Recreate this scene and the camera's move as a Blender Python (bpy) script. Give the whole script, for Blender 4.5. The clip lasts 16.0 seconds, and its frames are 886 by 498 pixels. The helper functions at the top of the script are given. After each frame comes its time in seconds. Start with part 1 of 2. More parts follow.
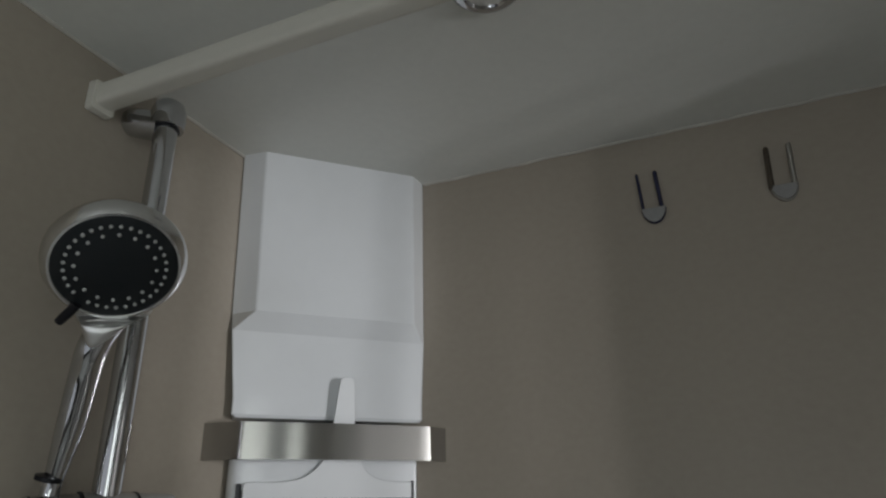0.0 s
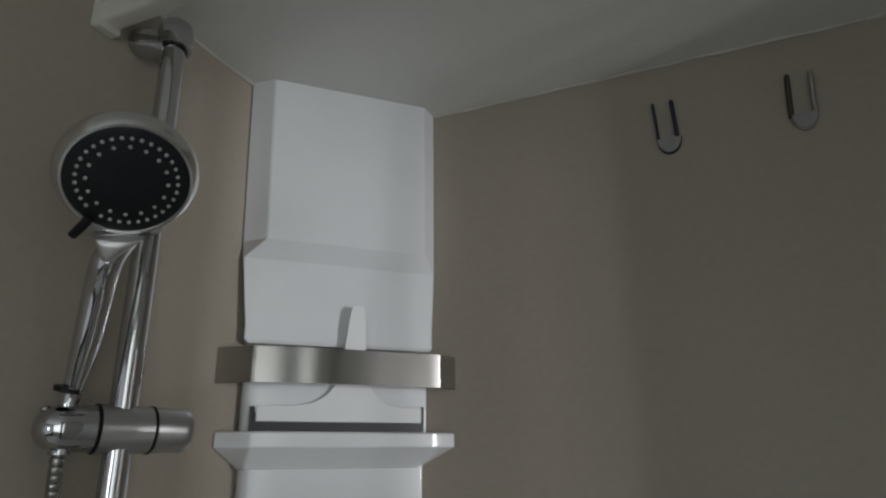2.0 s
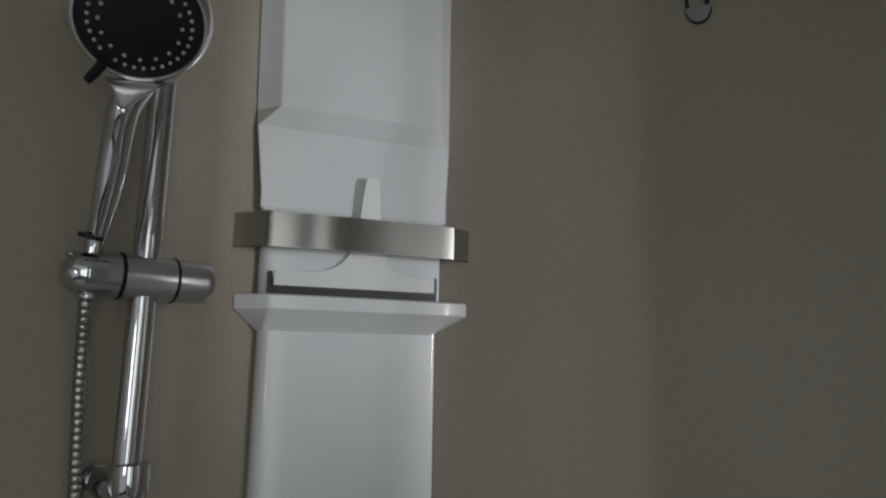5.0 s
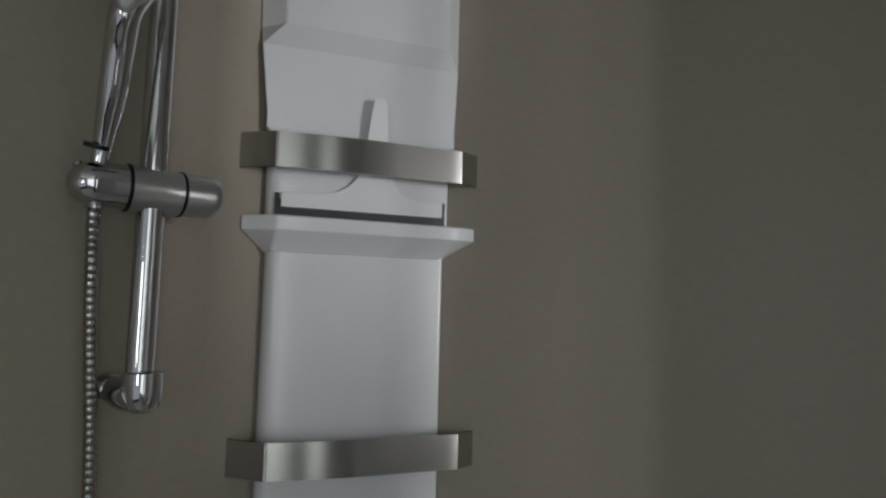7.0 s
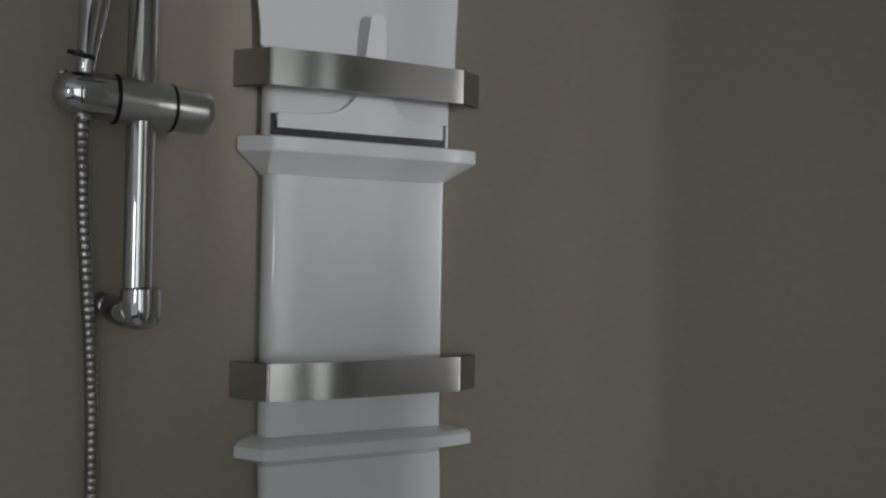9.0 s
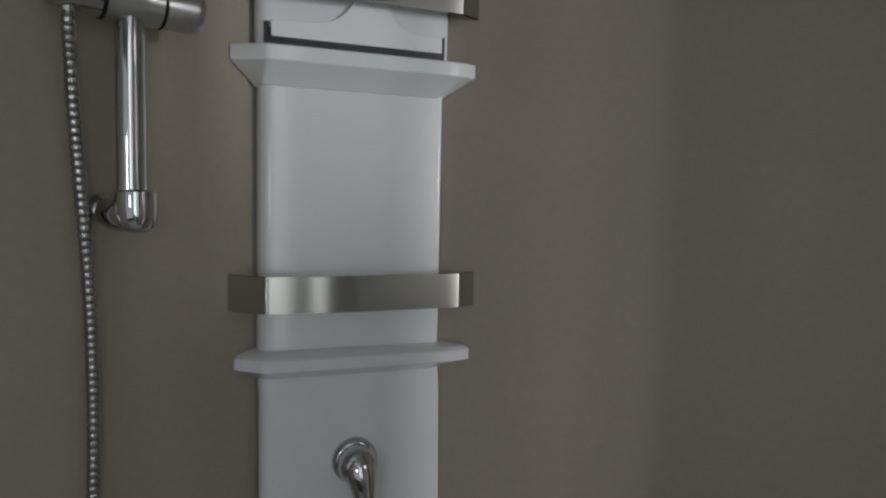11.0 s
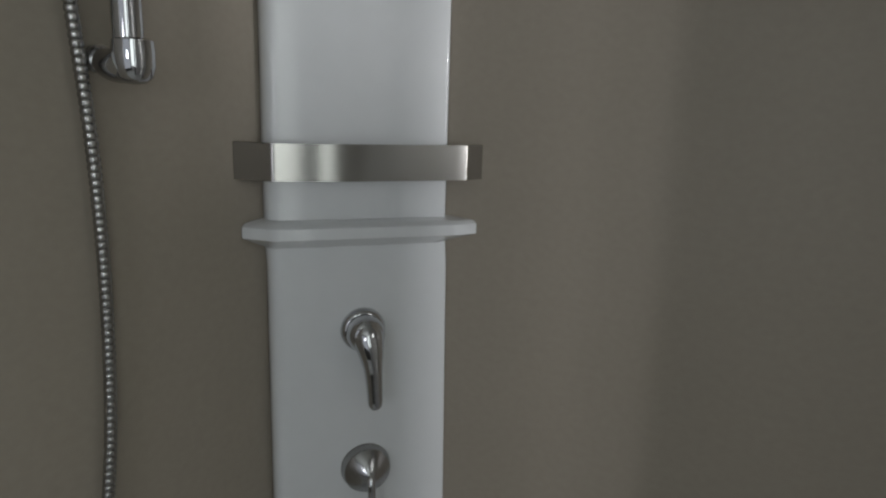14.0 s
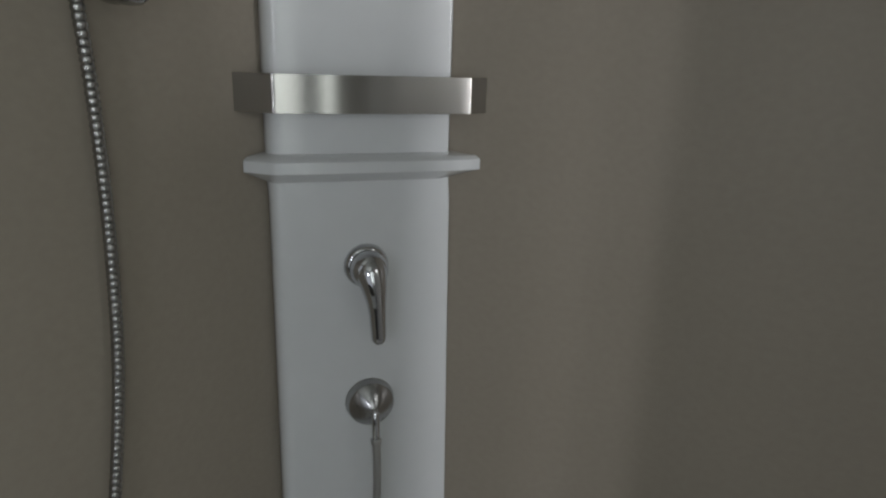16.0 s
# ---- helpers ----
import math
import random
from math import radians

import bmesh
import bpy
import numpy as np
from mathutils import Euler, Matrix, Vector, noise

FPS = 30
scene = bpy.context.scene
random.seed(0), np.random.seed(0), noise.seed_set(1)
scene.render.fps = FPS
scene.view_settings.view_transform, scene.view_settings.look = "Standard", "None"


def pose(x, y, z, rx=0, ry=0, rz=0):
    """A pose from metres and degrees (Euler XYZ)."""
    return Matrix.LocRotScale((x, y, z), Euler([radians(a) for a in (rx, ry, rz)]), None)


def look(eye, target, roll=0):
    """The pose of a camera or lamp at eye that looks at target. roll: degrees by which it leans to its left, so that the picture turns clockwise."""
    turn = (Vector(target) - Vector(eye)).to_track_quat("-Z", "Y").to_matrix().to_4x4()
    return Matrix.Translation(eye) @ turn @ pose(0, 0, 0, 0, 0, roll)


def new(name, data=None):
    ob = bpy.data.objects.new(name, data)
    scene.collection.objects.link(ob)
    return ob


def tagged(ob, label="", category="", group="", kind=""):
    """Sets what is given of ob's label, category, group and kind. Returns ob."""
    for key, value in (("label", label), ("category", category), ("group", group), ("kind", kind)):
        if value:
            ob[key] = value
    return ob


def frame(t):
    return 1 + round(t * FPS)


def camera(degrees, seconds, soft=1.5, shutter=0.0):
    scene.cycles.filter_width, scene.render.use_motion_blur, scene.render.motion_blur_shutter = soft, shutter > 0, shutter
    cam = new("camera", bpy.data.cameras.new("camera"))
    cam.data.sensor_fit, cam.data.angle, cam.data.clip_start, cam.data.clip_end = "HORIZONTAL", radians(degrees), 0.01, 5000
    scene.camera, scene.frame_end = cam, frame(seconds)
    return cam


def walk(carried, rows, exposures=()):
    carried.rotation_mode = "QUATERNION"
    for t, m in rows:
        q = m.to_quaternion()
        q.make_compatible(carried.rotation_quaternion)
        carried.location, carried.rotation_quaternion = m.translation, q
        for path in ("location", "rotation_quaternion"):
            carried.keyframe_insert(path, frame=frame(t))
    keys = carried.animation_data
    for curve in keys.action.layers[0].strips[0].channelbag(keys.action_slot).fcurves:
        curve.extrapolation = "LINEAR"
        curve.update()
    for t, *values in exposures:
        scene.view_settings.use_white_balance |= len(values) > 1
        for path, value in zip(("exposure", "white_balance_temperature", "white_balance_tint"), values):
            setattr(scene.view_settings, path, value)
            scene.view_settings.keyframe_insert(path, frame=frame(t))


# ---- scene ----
cam = camera(68.8, 16.0, soft=2.3)
PATH = [
    (0, (0.554, -0.794, 1.523), (-0.169, 0.915, 2.27), -1.1),
    (0.5, (0.553, -0.793, 1.516), (-0.182, 0.921, 2.239), -0.9),
    (1, (0.549, -0.788, 1.508), (-0.196, 0.935, 2.197), -0.9),
    (1.5, (0.546, -0.784, 1.502), (-0.21, 0.951, 2.151), -0.5),
    (2, (0.543, -0.783, 1.496), (-0.22, 0.961, 2.109), -0.4),
    (2.5, (0.542, -0.782, 1.489), (-0.229, 0.974, 2.058), -0.4),
    (3, (0.539, -0.781, 1.482), (-0.239, 0.986, 2.006), -0.4),
    (3.5, (0.536, -0.779, 1.475), (-0.25, 0.998, 1.949), -0.1),
    (4, (0.534, -0.778, 1.467), (-0.26, 1.007, 1.895), 0.3),
    (6.5, (0.53, -0.771, 1.432), (-0.307, 1.033, 1.646), 1.5),
    (7, (0.527, -0.769, 1.424), (-0.31, 1.038, 1.602), 1.5),
    (7.5, (0.529, -0.765, 1.417), (-0.319, 1.041, 1.558), 1.5),
    (8, (0.527, -0.76, 1.408), (-0.324, 1.047, 1.512), 1.4),
    (8.5, (0.525, -0.754, 1.4), (-0.322, 1.057, 1.463), 1.1),
    (9, (0.526, -0.753, 1.394), (-0.327, 1.056, 1.412), 1.1),
    (11.5, (0.521, -0.747, 1.344), (-0.321, 1.057, 1.164), 1.3),
    (12, (0.531, -0.746, 1.334), (-0.33, 1.046, 1.111), 1.5),
    (12.5, (0.53, -0.746, 1.326), (-0.328, 1.04, 1.054), 1.5),
    (13, (0.526, -0.746, 1.32), (-0.324, 1.035, 0.994), 1.6),
    (13.5, (0.524, -0.746, 1.315), (-0.321, 1.028, 0.942), 1.7),
    (14, (0.525, -0.744, 1.309), (-0.321, 1.02, 0.893), 1.7),
    (14.5, (0.521, -0.746, 1.305), (-0.314, 1.013, 0.846), 1.6),
    (15, (0.528, -0.746, 1.293), (-0.321, 0.999, 0.811), 1.6),
    (15.5, (0.525, -0.747, 1.293), (-0.313, 0.992, 0.77), 1.8),
    (16, (0.524, -0.746, 1.288), (-0.306, 0.986, 0.73), 1.8),
]
walk(cam, [(t, look(eye, target, roll)) for t, eye, target, roll in PATH], [(0, -0.15), (2, -0.22), (4, -0.28), (7.5, -0.34), (9.2, -0.34), (12, -0.14), (16, -0.02)])

# ---- light: daylight through far panes, with added fill areas out of view ----
world = bpy.data.worlds.new("world")
scene.world = world
world.use_nodes = True
world.node_tree.nodes["Background"].inputs["Color"].default_value = (0.75, 0.85, 1.0, 1)
world.node_tree.nodes["Background"].inputs["Strength"].default_value = 0.3


def area(name, m, w, h, watts, colour):
    data = bpy.data.lights.new(name, "AREA")
    data.shape, data.size, data.size_y, data.energy, data.color = "RECTANGLE", w, h, watts, colour
    ob = new(name, data)
    ob.matrix_world = m
    return ob


DAY = (0.905, 0.945, 1.0)
for y in (-0.796, -0.924):
    far_window = area("far_window_light", pose(2.94, y, 1.40, 0, 90, 0), 0.60, 0.07, 16.5, (0.95, 0.95, 0.98))
# Broad unseen areas added as fill, for the lit room all round.
side_fill = area("side_fill_light", pose(1.275, -1.475, 1.36, 0, 90, 0), 1.05, 0.95, 5.9, (0.90, 0.975, 0.955))
rear_fill = area("rear_fill_light", pose(0.60, -2.09, 1.15, 90, 0, 0), 1.20, 1.30, 1.1, (1.0, 0.97, 0.93))
# Unseen narrow source set behind for the highlight on the column's left edge.
rear_glint = area("rear_glint_light", pose(0.62, -2.08, 1.38, 90, 0, 0), 0.13, 0.34, 2.1, DAY)


# ---- materials ----
def material(name, colour, rough=0.5, metal=0.0, coat=0.0, spec=0.5, grain=(), relief=(), tint=None, rough_noise=0.0, stretch=(1, 1, 1)):
    """colour with two scales of variation: grain rows (scale, amount); relief rows (scale, height in metres)."""
    mat = bpy.data.materials.new(name)
    mat.use_nodes = True
    nt = mat.node_tree
    bsdf = nt.nodes["Principled BSDF"]
    bsdf.inputs["Roughness"].default_value, bsdf.inputs["Metallic"].default_value = rough, metal
    bsdf.inputs["Coat Weight"].default_value, bsdf.inputs["Specular IOR Level"].default_value = coat, spec
    bsdf.inputs["Coat Roughness"].default_value = 0.08
    bsdf.inputs["Base Color"].default_value = (*colour, 1)
    coord = nt.nodes.new("ShaderNodeTexCoord")
    scale = nt.nodes.new("ShaderNodeMapping")
    scale.inputs["Scale"].default_value = stretch
    nt.links.new(coord.outputs["Object"], scale.inputs["Vector"])

    def wave(size):
        n = nt.nodes.new("ShaderNodeTexNoise")
        n.inputs["Scale"].default_value, n.inputs["Detail"].default_value = size, 5
        nt.links.new(scale.outputs["Vector"], n.inputs["Vector"])
        return n.outputs["Fac"]

    last = None
    for size, amount in grain:
        mix = nt.nodes.new("ShaderNodeMix")
        mix.data_type, mix.blend_type = "RGBA", "MIX"
        ramp = nt.nodes.new("ShaderNodeMapRange")
        ramp.inputs["From Min"].default_value, ramp.inputs["From Max"].default_value = 0.3, 0.7
        ramp.inputs["To Max"].default_value = amount
        nt.links.new(wave(size), ramp.inputs["Value"])
        nt.links.new(ramp.outputs["Result"], mix.inputs["Factor"])
        if last:
            nt.links.new(last, mix.inputs["A"])
        else:
            mix.inputs["A"].default_value = (*colour, 1)
        mix.inputs["B"].default_value = (*(tint or [c * 0.6 for c in colour]), 1)
        last = mix.outputs["Result"]
    if last:
        nt.links.new(last, bsdf.inputs["Base Color"])
    if rough_noise:
        ramp = nt.nodes.new("ShaderNodeMapRange")
        ramp.inputs["To Min"].default_value, ramp.inputs["To Max"].default_value = max(0.02, rough - rough_noise), rough + rough_noise
        nt.links.new(wave(35.0), ramp.inputs["Value"])
        nt.links.new(ramp.outputs["Result"], bsdf.inputs["Roughness"])
    normal = None
    for size, height in relief:
        bump = nt.nodes.new("ShaderNodeBump")
        bump.inputs["Distance"].default_value = height
        bump.inputs["Strength"].default_value = 1.0
        nt.links.new(wave(size), bump.inputs["Height"])
        if normal:
            nt.links.new(normal, bump.inputs["Normal"])
        normal = bump.outputs["Normal"]
    if normal:
        nt.links.new(normal, bsdf.inputs["Normal"])
    return mat


WALL = material("beige_laminate", (0.378, 0.337, 0.282), 0.48, spec=0.3, grain=((5.0, 0.18), (90.0, 0.30)), relief=((5.0, 0.0008), (260.0, 0.00006)), tint=(0.298, 0.262, 0.210), rough_noise=0.06, stretch=(1, 1, 1.3))
PALE = material("pale_paint", (0.74, 0.73, 0.715), 0.6, grain=((5.0, 0.1), (70.0, 0.08)))
DUSK = material("operator_navy", (0.055, 0.058, 0.085), 0.5, grain=((6.0, 0.2), (90.0, 0.2)))
GLOOM = material("unseen_dark_wall", (0.13, 0.125, 0.12), 0.5, grain=((6.0, 0.2), (90.0, 0.2)))
CEIL = material("ceiling_panel", (0.68, 0.69, 0.65), 0.45, grain=((6.0, 0.12), (90.0, 0.1)), relief=((4.0, 0.0010), (180.0, 0.00008)))
WHITE = material("white_moulded_plastic", (0.735, 0.755, 0.770), 0.32, coat=0.9, spec=0.5, grain=((7.0, 0.07), (40.0, 0.05)), relief=((6.0, 0.0009), (30.0, 0.00012)), rough_noise=0.05)
MATTE = material("white_lever_plastic", (0.77, 0.785, 0.795), 0.4, grain=((30.0, 0.06),), relief=((60.0, 0.0001),))
CREAM = material("cream_painted_rail", (0.62, 0.605, 0.54), 0.35, grain=((14.0, 0.10), (80.0, 0.08)), relief=((40.0, 0.0001),))
SEAL = material("sealant", (0.58, 0.56, 0.51), 0.5, grain=((25.0, 0.25), (120.0, 0.15)), relief=((90.0, 0.0003),))
STEEL = material("brushed_steel", (0.45, 0.44, 0.42), 0.23, 1.0, grain=((160.0, 0.10),), stretch=(0.06, 0.06, 5))
brush = STEEL.node_tree.nodes.new("ShaderNodeCombineXYZ")
brush.inputs["Z"].default_value = 1.0
steel = STEEL.node_tree.nodes["Principled BSDF"]
steel.inputs["Anisotropic"].default_value = 0.93
STEEL.node_tree.links.new(brush.outputs["Vector"], steel.inputs["Tangent"])
CHROME = material("chrome", (0.54, 0.545, 0.56), 0.06, 1.0, grain=((40.0, 0.12),), rough_noise=0.03)
SATIN = material("satin_chrome", (0.55, 0.555, 0.56), 0.30, 1.0, grain=((50.0, 0.15),), rough_noise=0.06)
CONE = material("dark_plated_metal", (0.42, 0.42, 0.425), 0.2, 1.0, grain=((50.0, 0.12),), rough_noise=0.05)
PLATED = material("bright_plated_rim", (0.66, 0.66, 0.66), 0.17, 1.0, grain=((50.0, 0.12),), rough_noise=0.04)
RIBBED = material("ribbed_hose_metal", (0.38, 0.375, 0.365), 0.24, 1.0, grain=((70.0, 0.3),), rough_noise=0.08)
PAD = material("grey_hook_pad", (0.30, 0.30, 0.295), 0.4, grain=((120.0, 0.3),), rough_noise=0.1)
BLACK = material("black_rubber_and_gap", (0.010, 0.010, 0.013), 0.4, spec=0.2, grain=((60.0, 0.3),), tint=(0.03, 0.03, 0.03))
FACE = material("black_spray_face", (0.008, 0.011, 0.013), 0.35, spec=0.3, grain=((35.0, 0.3), (150.0, 0.2)), tint=(0.022, 0.024, 0.026), rough_noise=0.1)
NOZZLE = material("grey_nozzle_rubber", (0.42, 0.43, 0.42), 0.5, grain=((200.0, 0.3),))
BLUESTEEL = material("dark_steel", (0.07, 0.075, 0.13), 0.25, 1.0, grain=((80.0, 0.3),), rough_noise=0.08)
# Darker copy of the dull steel, for a prong that lies in shade.
DULL_SHADED = material("dull_steel_shaded", (0.13, 0.11, 0.09), 0.35, 1.0, grain=((80.0, 0.3),), rough_noise=0.08)
DULL = material("dull_steel", (0.44, 0.43, 0.40), 0.33, 1.0, grain=((80.0, 0.3),), rough_noise=0.08)
SLOT = material("dark_slot", (0.014, 0.016, 0.020), 0.45, grain=((50.0, 0.3),), tint=(0.03, 0.03, 0.035))
TRAY = material("shower_tray", (0.62, 0.62, 0.60), 0.35, grain=((10.0, 0.15), (60.0, 0.1)), relief=((120.0, 0.0002),))
FLARE = material("satin_plated_plastic", (0.66, 0.66, 0.65), 0.42, 1.0, grain=((50.0, 0.12),), rough_noise=0.06)
GLASS = material("frosted_lens", (0.75, 0.75, 0.73), 0.3, grain=((30.0, 0.1),))


# ---- mesh helpers ----
def finish(ob, bevel=0.0, segments=2, angle=28):
    for p in ob.data.polygons:
        p.use_smooth = True
    if not bevel:
        ob.data.set_sharp_from_angle(angle=radians(34))
    else:
        m = ob.modifiers.new("edges", "BEVEL")
        m.width, m.segments, m.limit_method, m.angle_limit, m.harden_normals = bevel, segments, "ANGLE", radians(angle), True
    return ob


def part(name, bm, mat, parent=None, label="", bevel=0.0, segments=2):
    bmesh.ops.recalc_face_normals(bm, faces=bm.faces)
    data = bpy.data.meshes.new(name)
    bm.to_mesh(data)
    bm.free()
    data.materials.append(mat)
    ob = new(name, data)
    if parent:
        ob.parent = parent
        ob.matrix_parent_inverse = parent.matrix_world.inverted()
    if label:
        tagged(ob, label)
    return finish(ob, bevel, segments)


def flatten(ob):
    """Large flat faces keep their own normals beside rounded corners."""
    ob.modifiers.new("normals", "WEIGHTED_NORMAL").keep_sharp = True
    return ob


def thing(name, place, label, category, group="", kind=""):
    ob = new(name)
    ob.empty_display_size = 0.02
    ob.matrix_world = Matrix.Translation(place)
    bpy.context.view_layer.update()
    return tagged(ob, label, category, group, kind)


def box(x0, x1, y0, y1, z0, z1, bm=None):
    bm = bm or bmesh.new()
    bmesh.ops.create_cube(bm, size=1, matrix=Matrix.Translation(((x0 + x1) / 2, (y0 + y1) / 2, (z0 + z1) / 2)) @ Matrix.Diagonal((x1 - x0, y1 - y0, z1 - z0, 1)))
    return bm


def loft(sections):
    """A closed solid through polygons of equal count: rows of points."""
    bm = bmesh.new()
    rings = [[bm.verts.new(p) for p in s] for s in sections]
    for a, b in zip(rings, rings[1:]):
        for i in range(len(a)):
            j = (i + 1) % len(a)
            bm.faces.new((a[i], a[j], b[j], b[i]))
    bm.faces.new(rings[0])
    bm.faces.new(rings[-1])
    return bm


def rounded(poly, radii, n=5):
    """Corners of a flat polygon turned into arcs of n steps."""
    out = []
    for i, (p, r) in enumerate(zip(poly, radii)):
        p, a, b = Vector(p), Vector(poly[i - 1]), Vector(poly[(i + 1) % len(poly)])
        if r <= 0:
            out.append(p)
            continue
        da, db = (a - p).normalized(), (b - p).normalized()
        s, e = p + da * r, p + db * r
        out += [(1 - k) ** 2 * s + 2 * k * (1 - k) * p + k * k * e for k in (i / n for i in range(n + 1))]
    return out


def smooth_line(points, steps=8):
    """A Catmull-Rom line through points (any number of values a point)."""
    p = [np.array(q, float) for q in points]
    p = [2 * p[0] - p[1], *p, 2 * p[-1] - p[-2]]
    out = []
    for a, b, c, d in zip(p, p[1:], p[2:], p[3:]):
        for k in range(steps):
            t = k / steps
            out.append(0.5 * (2 * b + (c - a) * t + (2 * a - 5 * b + 4 * c - d) * t * t + (3 * b - a - 3 * c + d) * t**3))
    return out + [p[-2]]


def sweep(points, segs=20, flat=1.0):
    """A round tube through rows of x, y, z, radius; closed ends. flat squeezes it across."""
    bm = bmesh.new()
    pts = [Vector(p[:3]) for p in points]
    side, rings = None, []
    for i, p in enumerate(points):
        d = (pts[min(i + 1, len(pts) - 1)] - pts[max(i - 1, 0)]).normalized()
        side = d.orthogonal().normalized() if side is None else (side - d * side.dot(d)).normalized()
        up = d.cross(side)
        rings.append([bm.verts.new(pts[i] + float(p[3]) * (math.cos(a) * side + flat * math.sin(a) * up)) for a in (2 * math.pi * k / segs for k in range(segs))])
    for a, b in zip(rings, rings[1:]):
        for i in range(segs):
            j = (i + 1) % segs
            bm.faces.new((a[i], a[j], b[j], b[i]))
    bm.faces.new(rings[0])
    bm.faces.new(rings[-1])
    return bm


def lathe(profile, m, segs=32):
    """A solid turned about its own z: rows of radius, height; laid at m."""
    bm = bmesh.new()
    rings = [[bm.verts.new(m @ Vector((r * math.cos(a), r * math.sin(a), h))) for a in (2 * math.pi * k / segs for k in range(segs))] for r, h in profile]
    for a, b in zip(rings, rings[1:]):
        for i in range(segs):
            j = (i + 1) % segs
            bm.faces.new((a[i], a[j], b[j], b[i]))
    bm.faces.new(rings[0])
    bm.faces.new(rings[-1])
    return bm


def along(place, way):
    """A pose at place whose z points along way."""
    return Matrix.Translation(place) @ Vector(way).to_track_quat("Z", "Y").to_matrix().to_4x4()


def prism(outline, place, right, up, depth):
    """A flat outline (rows of a, b along right and up) given a thickness along right x up, from place."""
    place, right, up = Vector(place), Vector(right).normalized(), Vector(up).normalized()
    out = right.cross(up)
    flat = [place + float(a) * right + float(b) * up for a, b in outline]
    return loft([flat, [p + depth * out for p in flat]])


# ---- the cubicle, and an unseen plain room that closes it and shapes the light ----
H = 1.98
EAST, FAR, SOUTH, SIDE = 1.28, 2.95, -2.10, 0.96


def structure(name, bm, mat, label, category):
    return tagged(part(name, bm, mat), label, category, "", "structure")


structure("wall_left", box(-0.05, 0, -1.15, 0.0, 0, H), WALL, "beige laminate shower wall with faint mottling", "wall")
structure("wall_back", box(-0.05, SIDE + 0.04, 0.0, 0.05, 0, H), WALL, "beige laminate shower wall carrying two hooks", "wall")
# Out of view; its edge casts the vertical shadow steps on the back wall.
structure("wall_side", box(0.85, 0.89, -0.1525, 0.0, 0, H), PALE, "pale painted return beside the open cubicle", "wall")
# Added blocker, out of view, that shades the back wall's right part.
structure("wall_light_stop", box(1.00, 1.04, -0.90, -0.64, 0, H), PALE, "unseen pale blocker keeping side light off the back wall", "wall")
# Stands in for the operator: dark band in the metal, shade on the left wall.
structure("wall_stand_in", box(0.86, 0.90, -0.985, -0.902, 0, H), DUSK, "unseen dark stand-in for the operator's body", "wall")
structure("ceiling", box(-0.60, FAR, SOUTH, 0.05, H, H + 0.05), CEIL, "pale grey-white ceiling panel", "ceiling")
structure("floor", box(-0.60, FAR, SOUTH, 0.05, -0.05, 0), TRAY, "pale shower tray and floor", "floor")
structure("wall_outer", box(SIDE + 0.04, FAR, 0.0, 0.05, 0, H), PALE, "plain pale wall of the room beyond", "wall")
# Unseen walls kept dark so the bars' left legs reflect dark.
structure("wall_return", box(-0.55, -0.05, -1.15, -1.10, 0, H), GLOOM, "unseen dark wall, toned for what the steel reflects", "wall")
structure("wall_west", box(-0.60, -0.55, SOUTH, -1.10, 0, H), GLOOM, "unseen dark wall, toned for what the steel reflects", "wall")


def wall_with_opening(name, x0, x1, y0, y1, hole, label, mat=PALE):
    """A full-height wall along x or y, with openings (from, to, sill, head) along its length."""
    along_y = y1 - y0 > x1 - x0
    lo, hi = (y0, y1) if along_y else (x0, x1)
    bm = bmesh.new()
    spans = []
    for a, b, sill, head in sorted(hole):
        spans += [(lo, a, 0, H), (a, b, 0, sill), (a, b, head, H)]
        lo = b
    for a, b, z0, z1 in spans + [(lo, hi, 0, H)]:
        box(x0 if along_y else a, x1 if along_y else b, a if along_y else y0, b if along_y else y1, z0, z1, bm)
    return structure(name, bm, mat, label, "wall")


# Made-up partition: the sill fades the light down the column, edges bound it.
wall_with_opening("wall_east", EAST, EAST + 0.05, SOUTH, 0.0, [(-1.96, -0.99, 0.82, 1.90), (-0.535, -0.357, 1.40, 1.77), (-0.357, -0.24, 0.0, 1.77)], "unseen pale partition with openings cut to shape the light")
wall_with_opening("wall_far", FAR, FAR + 0.05, SOUTH, 0.05, [(-0.964, -0.884, 1.09, 1.71), (-0.836, -0.756, 1.09, 1.71)], "plain pale wall with two narrow panes")
# Out of view; its opening is made up to hold the rear fill.
wall_with_opening("wall_south", -0.60, FAR, SOUTH - 0.05, SOUTH, [(-0.01, 1.21, 0.49, 1.81)], "unseen dark wall with an opening for the rear fill", GLOOM)

# sealant beads where the walls meet the ceiling
bead = sweep([(0.0015, y, H - 0.0015 + 0.0004 * math.sin(60 * y), 0.0017 + 0.0004 * math.sin(90 * y)) for y in np.linspace(-1.2, -0.184, 90)], 8)
structure("trim_left", bead, SEAL, "thin uneven off-white sealant bead under the ceiling", "sealant")
bead = sweep([(x, -0.0015, H - 0.0015 + 0.0004 * math.sin(70 * x), 0.0017 + 0.0004 * math.sin(110 * x)) for x in np.linspace(0.19, 0.955, 70)], 8)
structure("trim_back", bead, SEAL, "thin uneven off-white sealant bead under the ceiling", "sealant")

# ---- corner shower column ----
ACROSS, OUT, UP = Vector((1, 1, 0)).normalized(), Vector((1, -1, 0)).normalized(), Vector((0, 0, 1))
FRONT = 0.188 / math.sqrt(2)


def on(u, v, z):
    """A place by the column's own axes: along its face, out of the corner, up."""
    return ACROSS * float(u) + OUT * float(v) + UP * float(z)


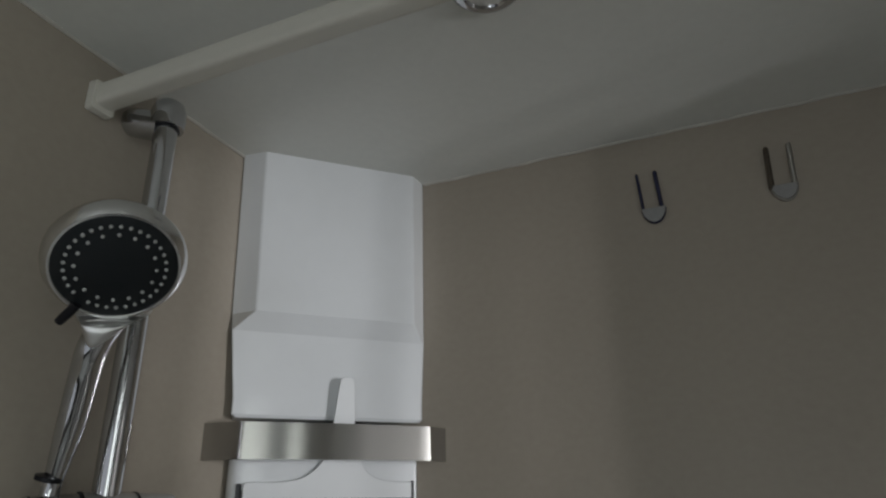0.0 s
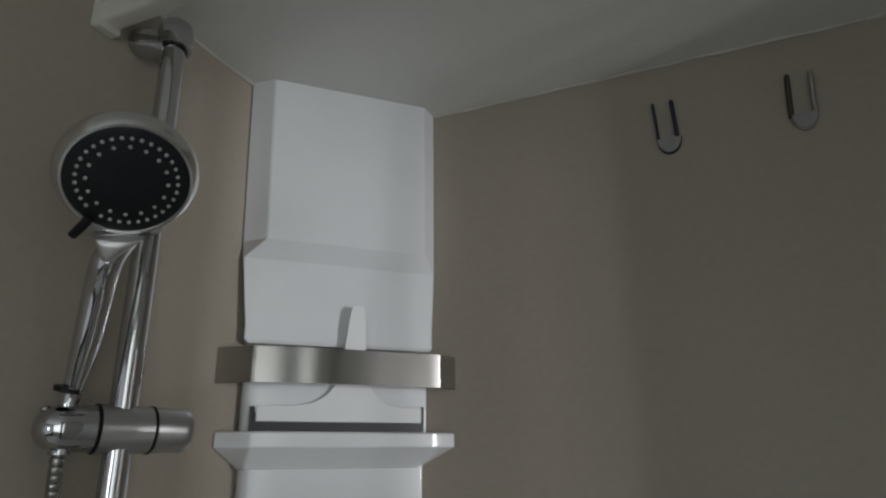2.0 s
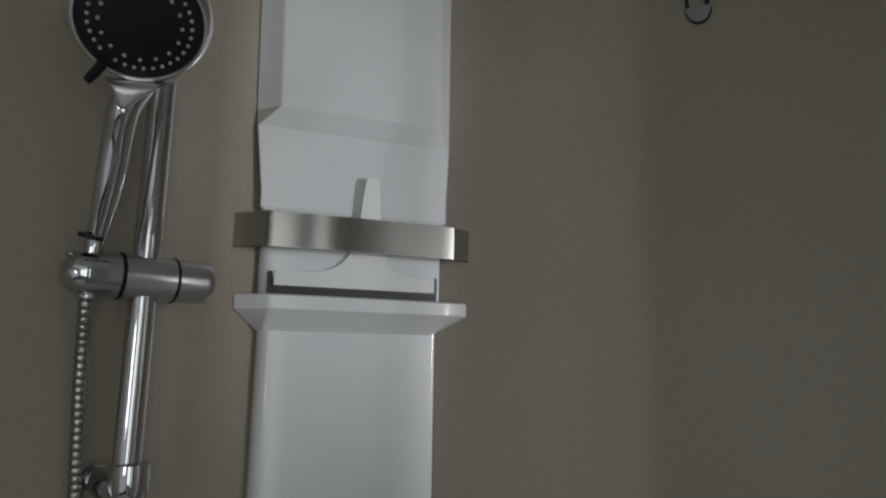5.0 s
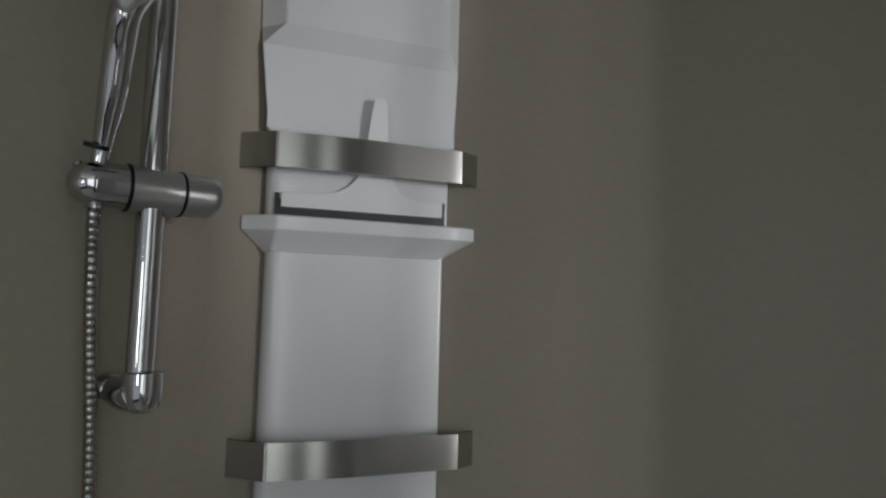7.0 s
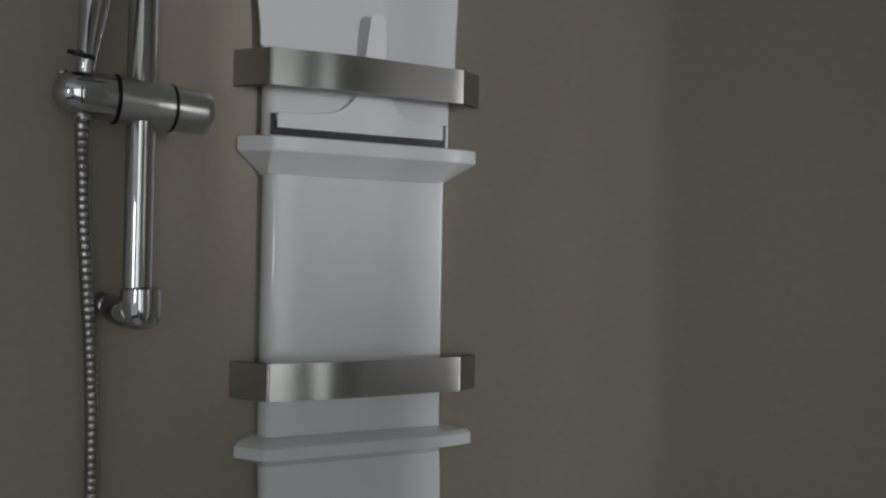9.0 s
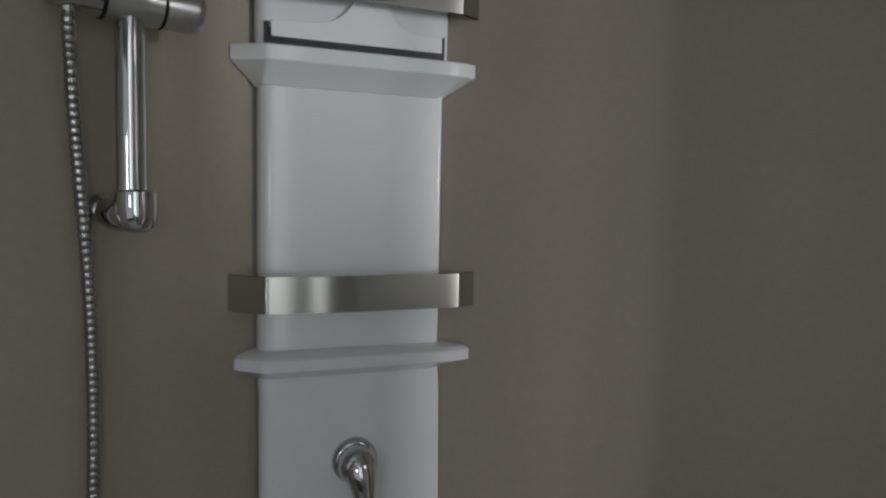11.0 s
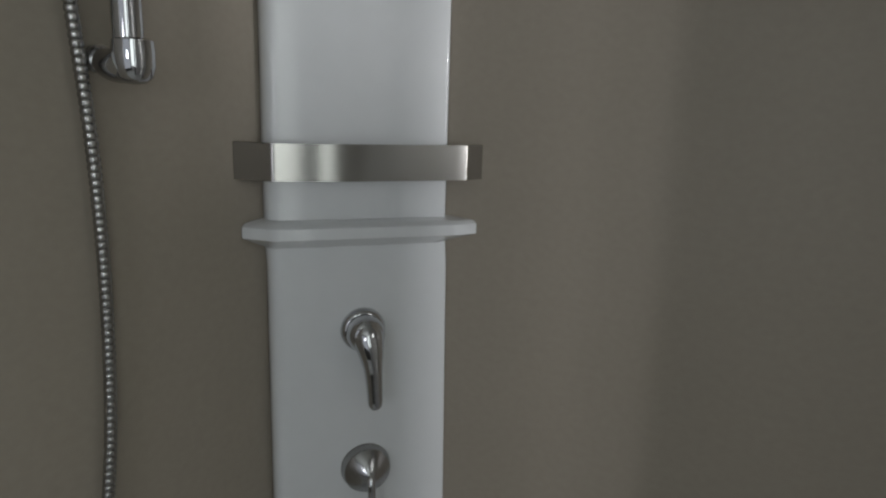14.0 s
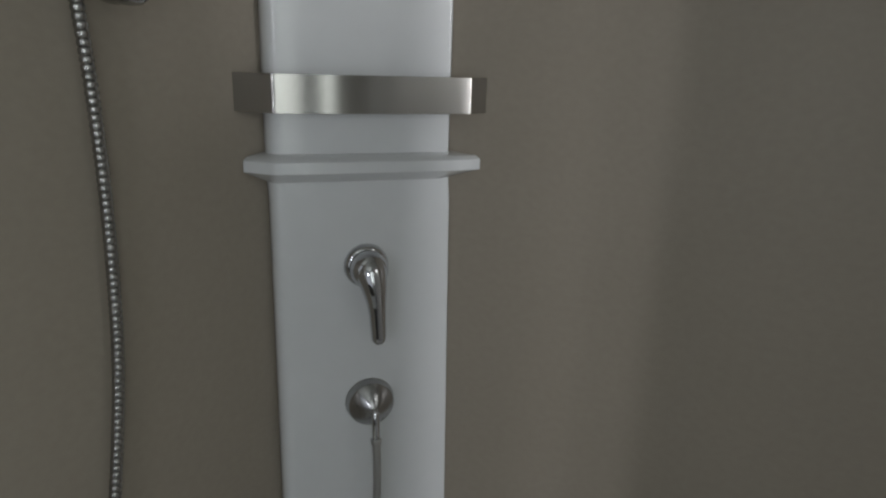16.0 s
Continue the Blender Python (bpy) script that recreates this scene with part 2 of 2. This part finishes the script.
column = thing("shower_column", (0.05, -0.05, 0.0), "white moulded plastic corner shower column with two shelves", "shower column")


def at(z, poly, radii):
    return [(p.x, p.y, z) for p in rounded([(*q, 0) for q in poly], radii, 10)]


RAISED = [(0.0025, -0.1845), (0.0362, -0.1798), (0.1852, -0.0308), (0.187, -0.0015), (0.0025, -0.0015)]
RAISED_LOW = [(0.0025, -0.1752), (0.0400, -0.1760), (0.1862, -0.0298), (0.187, -0.0015), (0.0025, -0.0015)]
COVER = [(0.0025, -0.1690), (0.0098, -0.1822), (0.1875, -0.0045), (0.187, -0.0015), (0.0025, -0.0015)]
COVER_LOW = [(0.0025, -0.1580), (0.0160, -0.1752), (0.1842, -0.0070), (0.184, -0.0015), (0.0025, -0.0015)]
COVER_END = [(0.0025, -0.1560), (0.0185, -0.1705), (0.1800, -0.0090), (0.180, -0.0015), (0.0025, -0.0015)]
r5 = (0, 0.0030, 0.0030, 0, 0)
cover = loft([at(z, p, r5) for z, p in ((1.992, RAISED), (1.7560, RAISED_LOW), (1.7335, COVER), (1.650, COVER_LOW), (1.6325, COVER_LOW), (1.6285, COVER_END))])
flatten(part("cover", cover, WHITE, column, "glossy white upper cover with a raised panel")).data.set_sharp_from_angle(angle=radians(16))
BODY_TOP = [(0.0015, -0.154), (0.0175, -0.1710), (0.1802, -0.0083), (0.173, -0.0015), (0.0015, -0.0015)]
BODY = [(0.0015, -0.150), (0.0212, -0.1668), (0.1762, -0.0118), (0.168, -0.0015), (0.0015, -0.0015)]
BODY_FOOT = [(0.0015, -0.147), (0.0215, -0.1665), (0.1865, -0.0030), (0.180, -0.0015), (0.0015, -0.0015)]
BODY_LOW = [(0.0015, -0.147), (0.0215, -0.1665), (0.1785, -0.0095), (0.170, -0.0015), (0.0015, -0.0015)]
rb = (0, 0.019, 0.004, 0, 0)
body = loft([at(z, p, rb) for z, p in ((0.005, BODY_FOOT), (0.55, BODY_FOOT), (1.12, BODY_LOW), (1.16, BODY), (1.49, BODY), (1.53, BODY_TOP), (1.622, BODY_TOP))])
flatten(part("body", body, WHITE, column, "glossy white column body with rounded edges"))
SHELF = [(0.0015, -0.1935), (0.0445, -0.1815), (0.2035, -0.0225), (0.2155, -0.0015), (0.0015, -0.0015)]
SHELF_IN = [(0.0015, -0.190), (0.0425, -0.1785), (0.2005, -0.0205), (0.2115, -0.0015), (0.0015, -0.0015)]
rs = (0, 0.004, 0.012, 0, 0)
shelf = loft([at(z, p, rs) for z, p in ((1.484, [(0.0015, -0.153), (0.0245, -0.1665), (0.1755, -0.0155), (0.170, -0.0015), (0.0015, -0.0015)]), (1.488, [(0.0015, -0.158), (0.0260, -0.1680), (0.1770, -0.0170), (0.175, -0.0015), (0.0015, -0.0015)]), (1.508, SHELF), (1.5240, SHELF), (1.5255, SHELF_IN))])
part("upper_shelf", shelf, WHITE, column, "", 0.0025, 4)
SHELF = [(0.0015, -0.1870), (0.0440, -0.1820), (0.2065, -0.0195), (0.2145, -0.0015), (0.0015, -0.0015)]
SHELF_IN = [(0.0015, -0.180), (0.0405, -0.1775), (0.2015, -0.0165), (0.2085, -0.0015), (0.0015, -0.0015)]
rs = (0, 0.008, 0.017, 0, 0)
shelf = loft([at(z, p, rs) for z, p in ((1.146, [(0.0015, -0.150), (0.0245, -0.1665), (0.1760, -0.0150), (0.170, -0.0015), (0.0015, -0.0015)]), (1.1595, SHELF), (1.1725, SHELF), (1.1765, SHELF_IN), (1.1790, [(0.0015, -0.151), (0.0265, -0.1655), (0.1755, -0.0165), (0.169, -0.0015), (0.0015, -0.0015)]))])
part("lower_shelf", shelf, WHITE, column, "", 0.0035, 4)
face_v = 0.1885 / math.sqrt(2)
tray = prism([(-0.0985, 1.5265), (0.1165, 1.5265), (0.1165, 1.5575), (0.1125, 1.5575), (0.1125, 1.5475), (-0.0930, 1.5475), (-0.0930, 1.5545), (-0.0985, 1.5545)], on(0, face_v - 0.003, 0), ACROSS, UP, 0.0042)
part("slot", tray, SLOT, column, "dark slot above the shelf")
lever = [(-0.0915, 1.5372), (0.1110, 1.5372), (0.1110, 1.5555)] + [(p[0], p[1]) for p in smooth_line([(0.088, 1.5560), (0.066, 1.5600), (0.050, 1.5720), (0.040, 1.5950), (0.0365, 1.6150)], 5)]
lever += [(p[0], p[1]) for p in smooth_line([(0.0085, 1.6150), (0.0050, 1.5950), (-0.006, 1.5740), (-0.024, 1.5610), (-0.048, 1.5560)], 5)] + [(-0.0885, 1.5555), (-0.0915, 1.5525)]
flap = part("flap", prism(lever, on(0, face_v + 0.0014, 0), ACROSS, UP, 0.0060), MATTE, column, "white plastic flap with a tapered tongue", 0.0008)
rows = []
for u0, u1, v, z in ((0.0075, 0.0360, 0.0040, 1.583), (0.0070, 0.0350, 0.0105, 1.609), (0.0080, 0.0342, 0.0138, 1.627), (0.0105, 0.0325, 0.0165, 1.652), (0.0130, 0.0312, 0.0178, 1.671), (0.0147, 0.0295, 0.0181, 1.6765), (0.0185, 0.0257, 0.0182, 1.6790)):
    rows.append([on(u0, face_v + v, z), on(u1, face_v + v, z), on(u1, face_v + v + 0.0022, z), on(u0, face_v + v + 0.0022, z)])
part("tongue", loft(rows), MATTE, flap, "", 0.0006)


def bar(z0, z1, ends, kinks, name):
    """A flat steel bar bent round the column from wall to wall."""
    a, b = ends
    k0, k1 = Vector((*kinks[0], 0)), Vector((*kinks[1], 0))
    lean = [float(np.interp((k + 0.5) / 14, (0, 0.2, 0.36, 0.45, 0.6, 0.75, 1), (-5, -4, -2, 1.5, 3, 1.8, 0))) for k in range(14)]
    rise = np.cumsum([math.tan(math.radians(sum(lean) / 14 - d)) for d in lean]) * (k1 - k0).length / 14
    bow = [k0.lerp(k1, (k + 1) / 14) + OUT * float(rise[k]) for k in range(13)]
    line = rounded([(0.0005, a, 0), k0, *bow, k1, (b, -0.0005, 0)], (0, 0.0035, *[0] * 13, 0.0012, 0), 7)
    outer, inner = [], []
    for i, p in enumerate(line):
        d = (line[min(i + 1, len(line) - 1)] - line[max(i - 1, 0)]).normalized()
        n = Vector((d.y, -d.x, 0))
        outer.append(p)
        inner.append(p - n * 0.003)
    ob = thing(name, (line[0] + line[-1]) / 2 + Vector((0, 0, z0)), "brushed stainless steel bar bent across the column", "towel bar", "steel bars on the shower column")
    for label, first, last in (("front_strip", 1, len(line) - 1), ("end_leg", 0, 2), ("end_leg", len(line) - 2, len(line))):
        poly = outer[first:last] + inner[first:last][::-1]
        part(label, loft([[(p.x, p.y, z) for p in poly] for z in (z0, z1)]), STEEL, ob)
    return ob


bar(1.5790, 1.6200, (-0.1995, 0.2170), ((0.0470, -0.1915), (0.2090, -0.0300)), "steel_bar")
bar(1.2285, 1.2700, (-0.1955, 0.2185), ((0.0500, -0.1900), (0.2110, -0.0285)), "steel_bar")

# ---- mixer and outlet on the column ----
mixer = thing("shower_mixer", on(0.0100, FRONT, 1.038), "chrome single-lever mixer on the white column", "tap")
m = along(on(0.0100, FRONT - 0.001, 1.038), OUT)
part("escutcheon", lathe([(0.0280, 0), (0.0286, 0.002), (0.0278, 0.006), (0.0245, 0.0095), (0.022, 0.0105)], m), CHROME, mixer)
part("hub", lathe([(0.0225, 0.009), (0.0234, 0.012), (0.0234, 0.022), (0.0218, 0.029), (0.0160, 0.035), (0.006, 0.0375)], m), CHROME, mixer)
line = smooth_line([(0.0105, FRONT + 0.016, 1.043, 0.0205), (0.0112, FRONT + 0.024, 1.034, 0.0200), (0.0138, FRONT + 0.031, 1.016, 0.0156), (0.0160, FRONT + 0.0345, 0.994, 0.0114), (0.0172, FRONT + 0.0375, 0.968, 0.0098), (0.0175, FRONT + 0.0390, 0.953, 0.0090), (0.0176, FRONT + 0.0392, 0.9475, 0.0060)], 6)
part("lever", sweep([(*on(p[0], p[1], p[2]), p[3]) for p in line], 24), CHROME, mixer, "curved tapering chrome lever")

outlet = thing("hose_outlet", on(0.0145, FRONT, 0.848), "chrome cone-shaped wall outlet with a thin hose", "shower outlet")
m = along(on(0.0145, FRONT - 0.001, 0.8470), OUT)
part("rosette", lathe([(0.0325, 0), (0.0330, 0.0010), (0.0318, 0.0025), (0.0306, 0.0125), (0.0296, 0.0140), (0.0070, 0.0280), (0.0040, 0.0295), (0.0010, 0.0300)], m, 40), CONE, outlet, "satin cone standing on a round base")
line = smooth_line([(0.0148, FRONT + 0.0220, 0.8480, 0.0050), (0.0150, FRONT + 0.0285, 0.8430, 0.0054), (0.0153, FRONT + 0.0320, 0.8320, 0.0052), (0.0156, FRONT + 0.0330, 0.8150, 0.0050), (0.0158, FRONT + 0.0330, 0.8060, 0.0048)], 6)
part("elbow", sweep([(*on(p[0], p[1], p[2]), p[3]) for p in line], 24), CHROME, outlet)
part("nut", lathe([(0.0055, 0), (0.0072, 0.001), (0.0072, 0.006), (0.006, 0.0075), (0.0035, 0.0080)], Matrix.Translation(on(0.0158, FRONT + 0.0330, 0.8005))), SATIN, outlet)
part("thin_hose", sweep([(*on(0.0158 + 0.002 * math.sin(k * 0.5), FRONT + 0.0330 - 0.0007 * k, 0.803 - 0.02 * k), 0.0056) for k in range(32)], 12), SATIN, outlet, "smooth grey hose hanging straight down")

# ---- riser rail with its slider ----
PX, PY = 0.043, -0.3545
rail = thing("riser_rail", (PX, PY, 1.33), "chrome shower riser rail on the beige wall", "shower rail")
part("pipe", sweep([(PX, PY, z, 0.0122) for z in (1.352, 1.6, 1.94)], 32), CHROME, rail)
top = part("top_bracket", sweep([(0.001, PY - 0.0130, 1.9265, 0.0140), (0.004, PY - 0.0122, 1.9258, 0.0162), (0.012, PY - 0.0095, 1.9235, 0.0168), (0.026, PY - 0.0045, 1.9195, 0.0170), (0.038, PY, 1.9165, 0.0168)], 28), CHROME, rail)
part("cap", lathe([(0.0135, -0.0150), (0.0178, -0.0145), (0.0188, -0.0040), (0.0184, 0.006), (0.0160, 0.0145), (0.010, 0.0200), (0.002, 0.0215)], pose(PX, PY, 1.9275), 32), CHROME, top)
# Black ring paints the shaded gap where the pipe enters the cap.
part("gap_ring", lathe([(0.0122, -0.0012), (0.0140, -0.0010), (0.0140, 0.0006), (0.0122, 0.001)], pose(PX, PY, 1.9120), 28), BLACK, top, "black ring in place of the shadowed gap round the pipe")
low = part("bottom_bracket", sweep([tuple(p) for p in smooth_line([(0.007, PY, 1.3440, 0.0105), (0.020, PY, 1.3400, 0.0135), (0.032, PY, 1.3395, 0.0155), (0.0425, PY, 1.3425, 0.0160)], 4)], 24), CHROME, rail)
part("cap", lathe([(0.002, -0.0190), (0.009, -0.0180), (0.0146, -0.0130), (0.0170, -0.004), (0.0172, 0.008), (0.0166, 0.0165), (0.0130, 0.0185)], pose(PX + 0.002, PY + 0.0025, 1.3425), 28), CHROME, low)
for k in range(3):
    part("flange", lathe([(0.0095, 0), (0.0120, 0.0007), (0.0120, 0.0022), (0.0095, 0.0029)], along((0.0003 + 0.0031 * k, PY, 1.3445), (1, 0, 0)), 24), CHROME, low)

AX = Vector((0.40, 0.9165, 0)).normalized()
SL = Vector((PX, PY, 1.5215))
slider = thing("slider", SL, "satin chrome slider clamped on the riser rail", "shower slider")
m = along(SL, AX)
part("clamp", lathe([(0.0190, -0.0215), (0.0205, -0.0205), (0.0208, 0.0), (0.0205, 0.0235), (0.0190, 0.0245)], m, 40), SATIN, slider)
for s in (-0.0215, 0.0245):
    part("ring", lathe([(0.0185, -0.0012), (0.0213, -0.0010), (0.0213, 0.0010), (0.0185, 0.0012)], along(SL + AX * s, AX), 40), BLACK, slider, "black rubber ring")
part("grip", lathe([(0.0190, 0.0257), (0.0202, 0.0265), (0.0200, 0.051), (0.0194, 0.0565), (0.0178, 0.0588), (0.012, 0.0592), (0.003, 0.0593)], m, 40), SATIN, slider)
part("holder", lathe([(0.0185, -0.0228), (0.0200, -0.0236), (0.0196, -0.034), (0.0190, -0.048), (0.0172, -0.0580), (0.0128, -0.0642), (0.0065, -0.0674), (0.0015, -0.0682)], m, 40), CHROME, slider, "polished conical handset holder")
part("stud", lathe([(0.0036, 0), (0.0042, 0.0012), (0.0036, 0.0032), (0.0012, 0.0040)], along(SL - AX * 0.0605 + Vector((0, 0, 0.0135)), (-0.45 * AX.x, -0.45 * AX.y, 1)), 20), CHROME, slider)

# ---- handset ----
HOLD = SL - AX * 0.0455
HN = Vector((0.565, -0.372, -0.737)).normalized()
HC = Vector((0.1180, -0.4452, 1.7101))
HU = Vector((0.0420, -0.0430, 0.0540))
HU = (HU - HN * HU.dot(HN)).normalized()
HR = HU.cross(HN).normalized()
handset = thing("hand_shower", HOLD, "round chrome hand shower with a black spray face", "hand shower")
m = Matrix.Translation(HC) @ Matrix((HR, HU, HN)).transposed().to_4x4()
part("rim", lathe([(0.0462, 0.0002), (0.0470, 0.0012), (0.0490, 0.0010), (0.0508, -0.0010), (0.0530, -0.0050), (0.0546, -0.0085), (0.0550, -0.0115), (0.0538, -0.0155), (0.0490, -0.0215), (0.036, -0.0260), (0.020, -0.0290), (0.006, -0.0300)], m, 64), PLATED, handset, "satin chrome rim and domed back")
face = part("spray_face", lathe([(0.0466, -0.0030), (0.0466, 0.0002), (0.0450, 0.0010), (0.029, 0.0014), (0.027, 0.0022), (0.010, 0.0026), (0.001, 0.0026)], m, 64), FACE, handset, "black plastic spray face")
nub = lathe([(0.00155, -0.001), (0.0016, 0.0008), (0.0012, 0.0016), (0.0004, 0.0018)], Matrix.Identity(4), 10)
bmesh.ops.recalc_face_normals(nub, faces=nub.faces)
nub_mesh = bpy.data.meshes.new("nozzle")
nub.to_mesh(nub_mesh)
nub.free()
nub_mesh.materials.append(NOZZLE)
for p in nub_mesh.polygons:
    p.use_smooth = True
for count, radius, gap, start in ((33, 0.0376, (3.93, 4.07), 0.0), (16, 0.0302, (9, 9), 0.366)):
    for k in range(count):
        a = start + 2 * math.pi * k / count
        if radius > 0.035 and gap[0] < a % (2 * math.pi) < gap[1]:
            continue
        ob = new("nozzle", nub_mesh)
        ob.parent = face
        ob.matrix_world = m @ pose(radius * math.cos(a), radius * math.sin(a), 0.0012)
part("selector", sweep([tuple(m @ Vector((-0.0265 - 0.0130 * k, -0.0345 - 0.0180 * k, 0.0025 - 0.002 * k))) + (0.0035 + 0.0006 * math.sin(3 * k),) for k in np.linspace(0, 1, 8)], 14), BLACK, handset, "black spray selector lever")
line = smooth_line([(*(HC - HU * 0.026 - HN * 0.019), 0.0080), (*(HC - HU * 0.046 - HN * 0.0185), 0.0110), (*(HC - HU * 0.060 - HN * 0.0165), 0.0122), (0.0735, -0.4172, 1.6580, 0.0126), (0.0590, -0.4100, 1.6320, 0.0122), (0.0455, -0.4030, 1.5950, 0.0114), (0.0345, -0.3985, 1.5680, 0.0092), (HOLD.x + 0.003, HOLD.y, 1.5480, 0.0078), (HOLD.x, HOLD.y, 1.5300, 0.0076)], 8)
part("handle", sweep([tuple(p) for p in line], 28), CHROME, handset, "polished chrome handle")
rows = []
flare = [(*(HC - HU * 0.034 - HN * 0.0140), 0.0340, 0.0040), (*(HC - HU * 0.044 - HN * 0.0130), 0.0315, 0.0056), (*(HC - HU * 0.053 - HN * 0.0125), 0.0285, 0.0062), (0.0898, -0.4225, 1.6725, 0.0190, 0.0066), (0.0846, -0.4235, 1.6625, 0.0108, 0.0062), (0.0808, -0.4235, 1.6560, 0.0056, 0.0045), (0.0785, -0.4230, 1.6520, 0.0015, 0.0012)]
for x, y, z, wide, thick in smooth_line(flare, 4):
    rows.append([Vector((x, y, z)) + HR * float(wide * math.cos(a)) + HN * float(thick * math.sin(a)) for a in (2 * math.pi * k / 28 for k in range(28))])
part("neck", loft(rows), FLARE, handset, "satin flare below the spray head")
collar = sweep([(*(Vector((HOLD.x + 0.0030, HOLD.y - 0.0042, 1.5530)) + Vector((0.30, -0.03, 1)).normalized() * s), r) for s, r in ((-0.0021, 0.0080), (-0.0018, 0.0108), (0.0018, 0.0108), (0.0021, 0.0080))], 24)
part("ring", collar, BLACK, handset, "black rubber ring")

# ---- ribbed hose ----
line = smooth_line([(HOLD.x, HOLD.y, 1.512, 0), (HOLD.x - 0.002, HOLD.y + 0.001, 1.490, 0), (0.0150, -0.3880, 1.460, 0), (0.0130, -0.3850, 1.424, 0), (0.0115, -0.3790, 1.360, 0), (0.0110, -0.3735, 1.295, 0), (0.0110, -0.3708, 1.230, 0), (0.0110, -0.3705, 1.133, 0), (0.0115, -0.3772, 1.010, 0), (0.0120, -0.3948, 0.890, 0), (0.0130, -0.4200, 0.770, 0), (0.0150, -0.4450, 0.640, 0), (0.020, -0.450, 0.52, 0)], 60)
tube, run, last = [], 0.0, None
for p in line:
    q = Vector(p[:3])
    run += (q - last).length if last else 0.0
    last = q
    tube.append((q, run))
PITCH, dense = 0.0068, []
lengths = np.array([r for _, r in tube])
spots = np.array([tuple(q) for q, _ in tube])
for r in np.arange(0.0, lengths[-1], PITCH / 7):
    q = [np.interp(r, lengths, spots[:, i]) for i in range(3)]
    ph = (r / PITCH) % 1
    dense.append((*q, 0.0047 + 0.0012 * (1 - abs(2 * ph - 1) ** 4)))
hose = thing("shower_hose", (0.011, -0.373, 1.0), "ribbed metal hose hanging against the beige wall", "shower hose")
part("ribbed_tube", sweep(dense, 14), RIBBED, hose)
part("nut", lathe([(0.0060, 0), (0.0084, 0.001), (0.0084, 0.010), (0.0070, 0.0125), (0.0060, 0.016)], pose(HOLD.x, HOLD.y, 1.4990), 20), CHROME, hose)

# ---- curtain rail ----
track = thing("curtain_rail", (0.0, -0.407, 1.93), "cream painted rail running under the ceiling", "curtain rail")
prof = rounded([(0, -0.4185, 1.9175), (0, -0.3960, 1.9175), (0, -0.3960, 1.9430), (0, -0.4185, 1.9430)], (0.006, 0.006, 0.006, 0.006), 5)
part("bar", loft([[(x, p.y, p.z) for p in prof] for x in (0.010, SIDE - 0.001)]), CREAM, track)
prof = rounded([(0, -0.4225, 1.9110), (0, -0.3948, 1.9110), (0, -0.3948, 1.9450), (0, -0.4225, 1.9450)], (0.004, 0.004, 0.004, 0.004), 4)
part("end_bracket", loft([[(x, p.y, p.z) for p in prof] for x in (0.0003, 0.0105)]), CREAM, track, "", 0.001)
# ---- ceiling lamp ----
lamp = thing("downlight", (0.413, -0.345, H), "small round chrome downlight in the ceiling", "ceiling light")
part("bezel", lathe([(0.0360, 0), (0.0365, 0.002), (0.0345, 0.007), (0.029, 0.011), (0.024, 0.0115), (0.022, 0.008)], along((0.413, -0.3455, H), (0, 0, -1)), 40), CHROME, lamp)
part("lens", lathe([(0.0225, 0.004), (0.0225, 0.0085), (0.014, 0.0105), (0.002, 0.0112)], along((0.413, -0.3455, H), (0, 0, -1)), 32), GLASS, lamp)


# ---- wall hooks ----
def hook(x, z, prongs, pad_mat, label, lean, spread, rise, half):
    ob = thing("wall_hook", (x, 0, z), label, "hook", "hooks on the back wall")
    arc = [(half * math.cos(a), 0.0195 * math.sin(a)) for a in np.linspace(-math.pi, 0, 17)]
    backing = [(1.05 * u, 1.05 * v - 0.0003) for u, v in arc]
    part("backing_plate", prism(backing, (x + 0.0012, -0.0004, z - 0.0045), (1, 0, 0), (0, 0, 1), 0.0042), prongs[1][0], ob, "steel edge behind the pad", 0.0008)
    part("pad", prism(arc, (x + 0.0012, -0.0040, z - 0.0045), (1, 0, 0), (0, 0, 1), 0.0036), pad_mat, ob, "", 0.0012)
    for s, (mat, wide) in zip((-1, 1), prongs):
        line = [(x + s * spread - lean * 0.004 * k, -0.0045 - 0.006 * k * k, z - 0.008 + (rise + 0.008) * k, wide if k < 0.99 else wide * 0.5) for k in (0, 0.15, 0.4, 0.7, 0.95, 1.0)]
        part("prong", sweep(line, 12), mat, ob)
    return ob


hook(0.5100, 1.8775, ((BLUESTEEL, 0.0021), (BLUESTEEL, 0.0029)), PAD, "double-pronged dark bluish steel hook on the beige wall", 0.6, 0.0112, 0.0440, 0.0142)
# The left prong's shade is put into its colour.
hook(0.6595, 1.8775, ((DULL_SHADED, 0.0031), (DULL, 0.0030)), PAD, "double-pronged dull grey steel hook on the beige wall", -0.5, 0.0124, 0.0460, 0.0140)
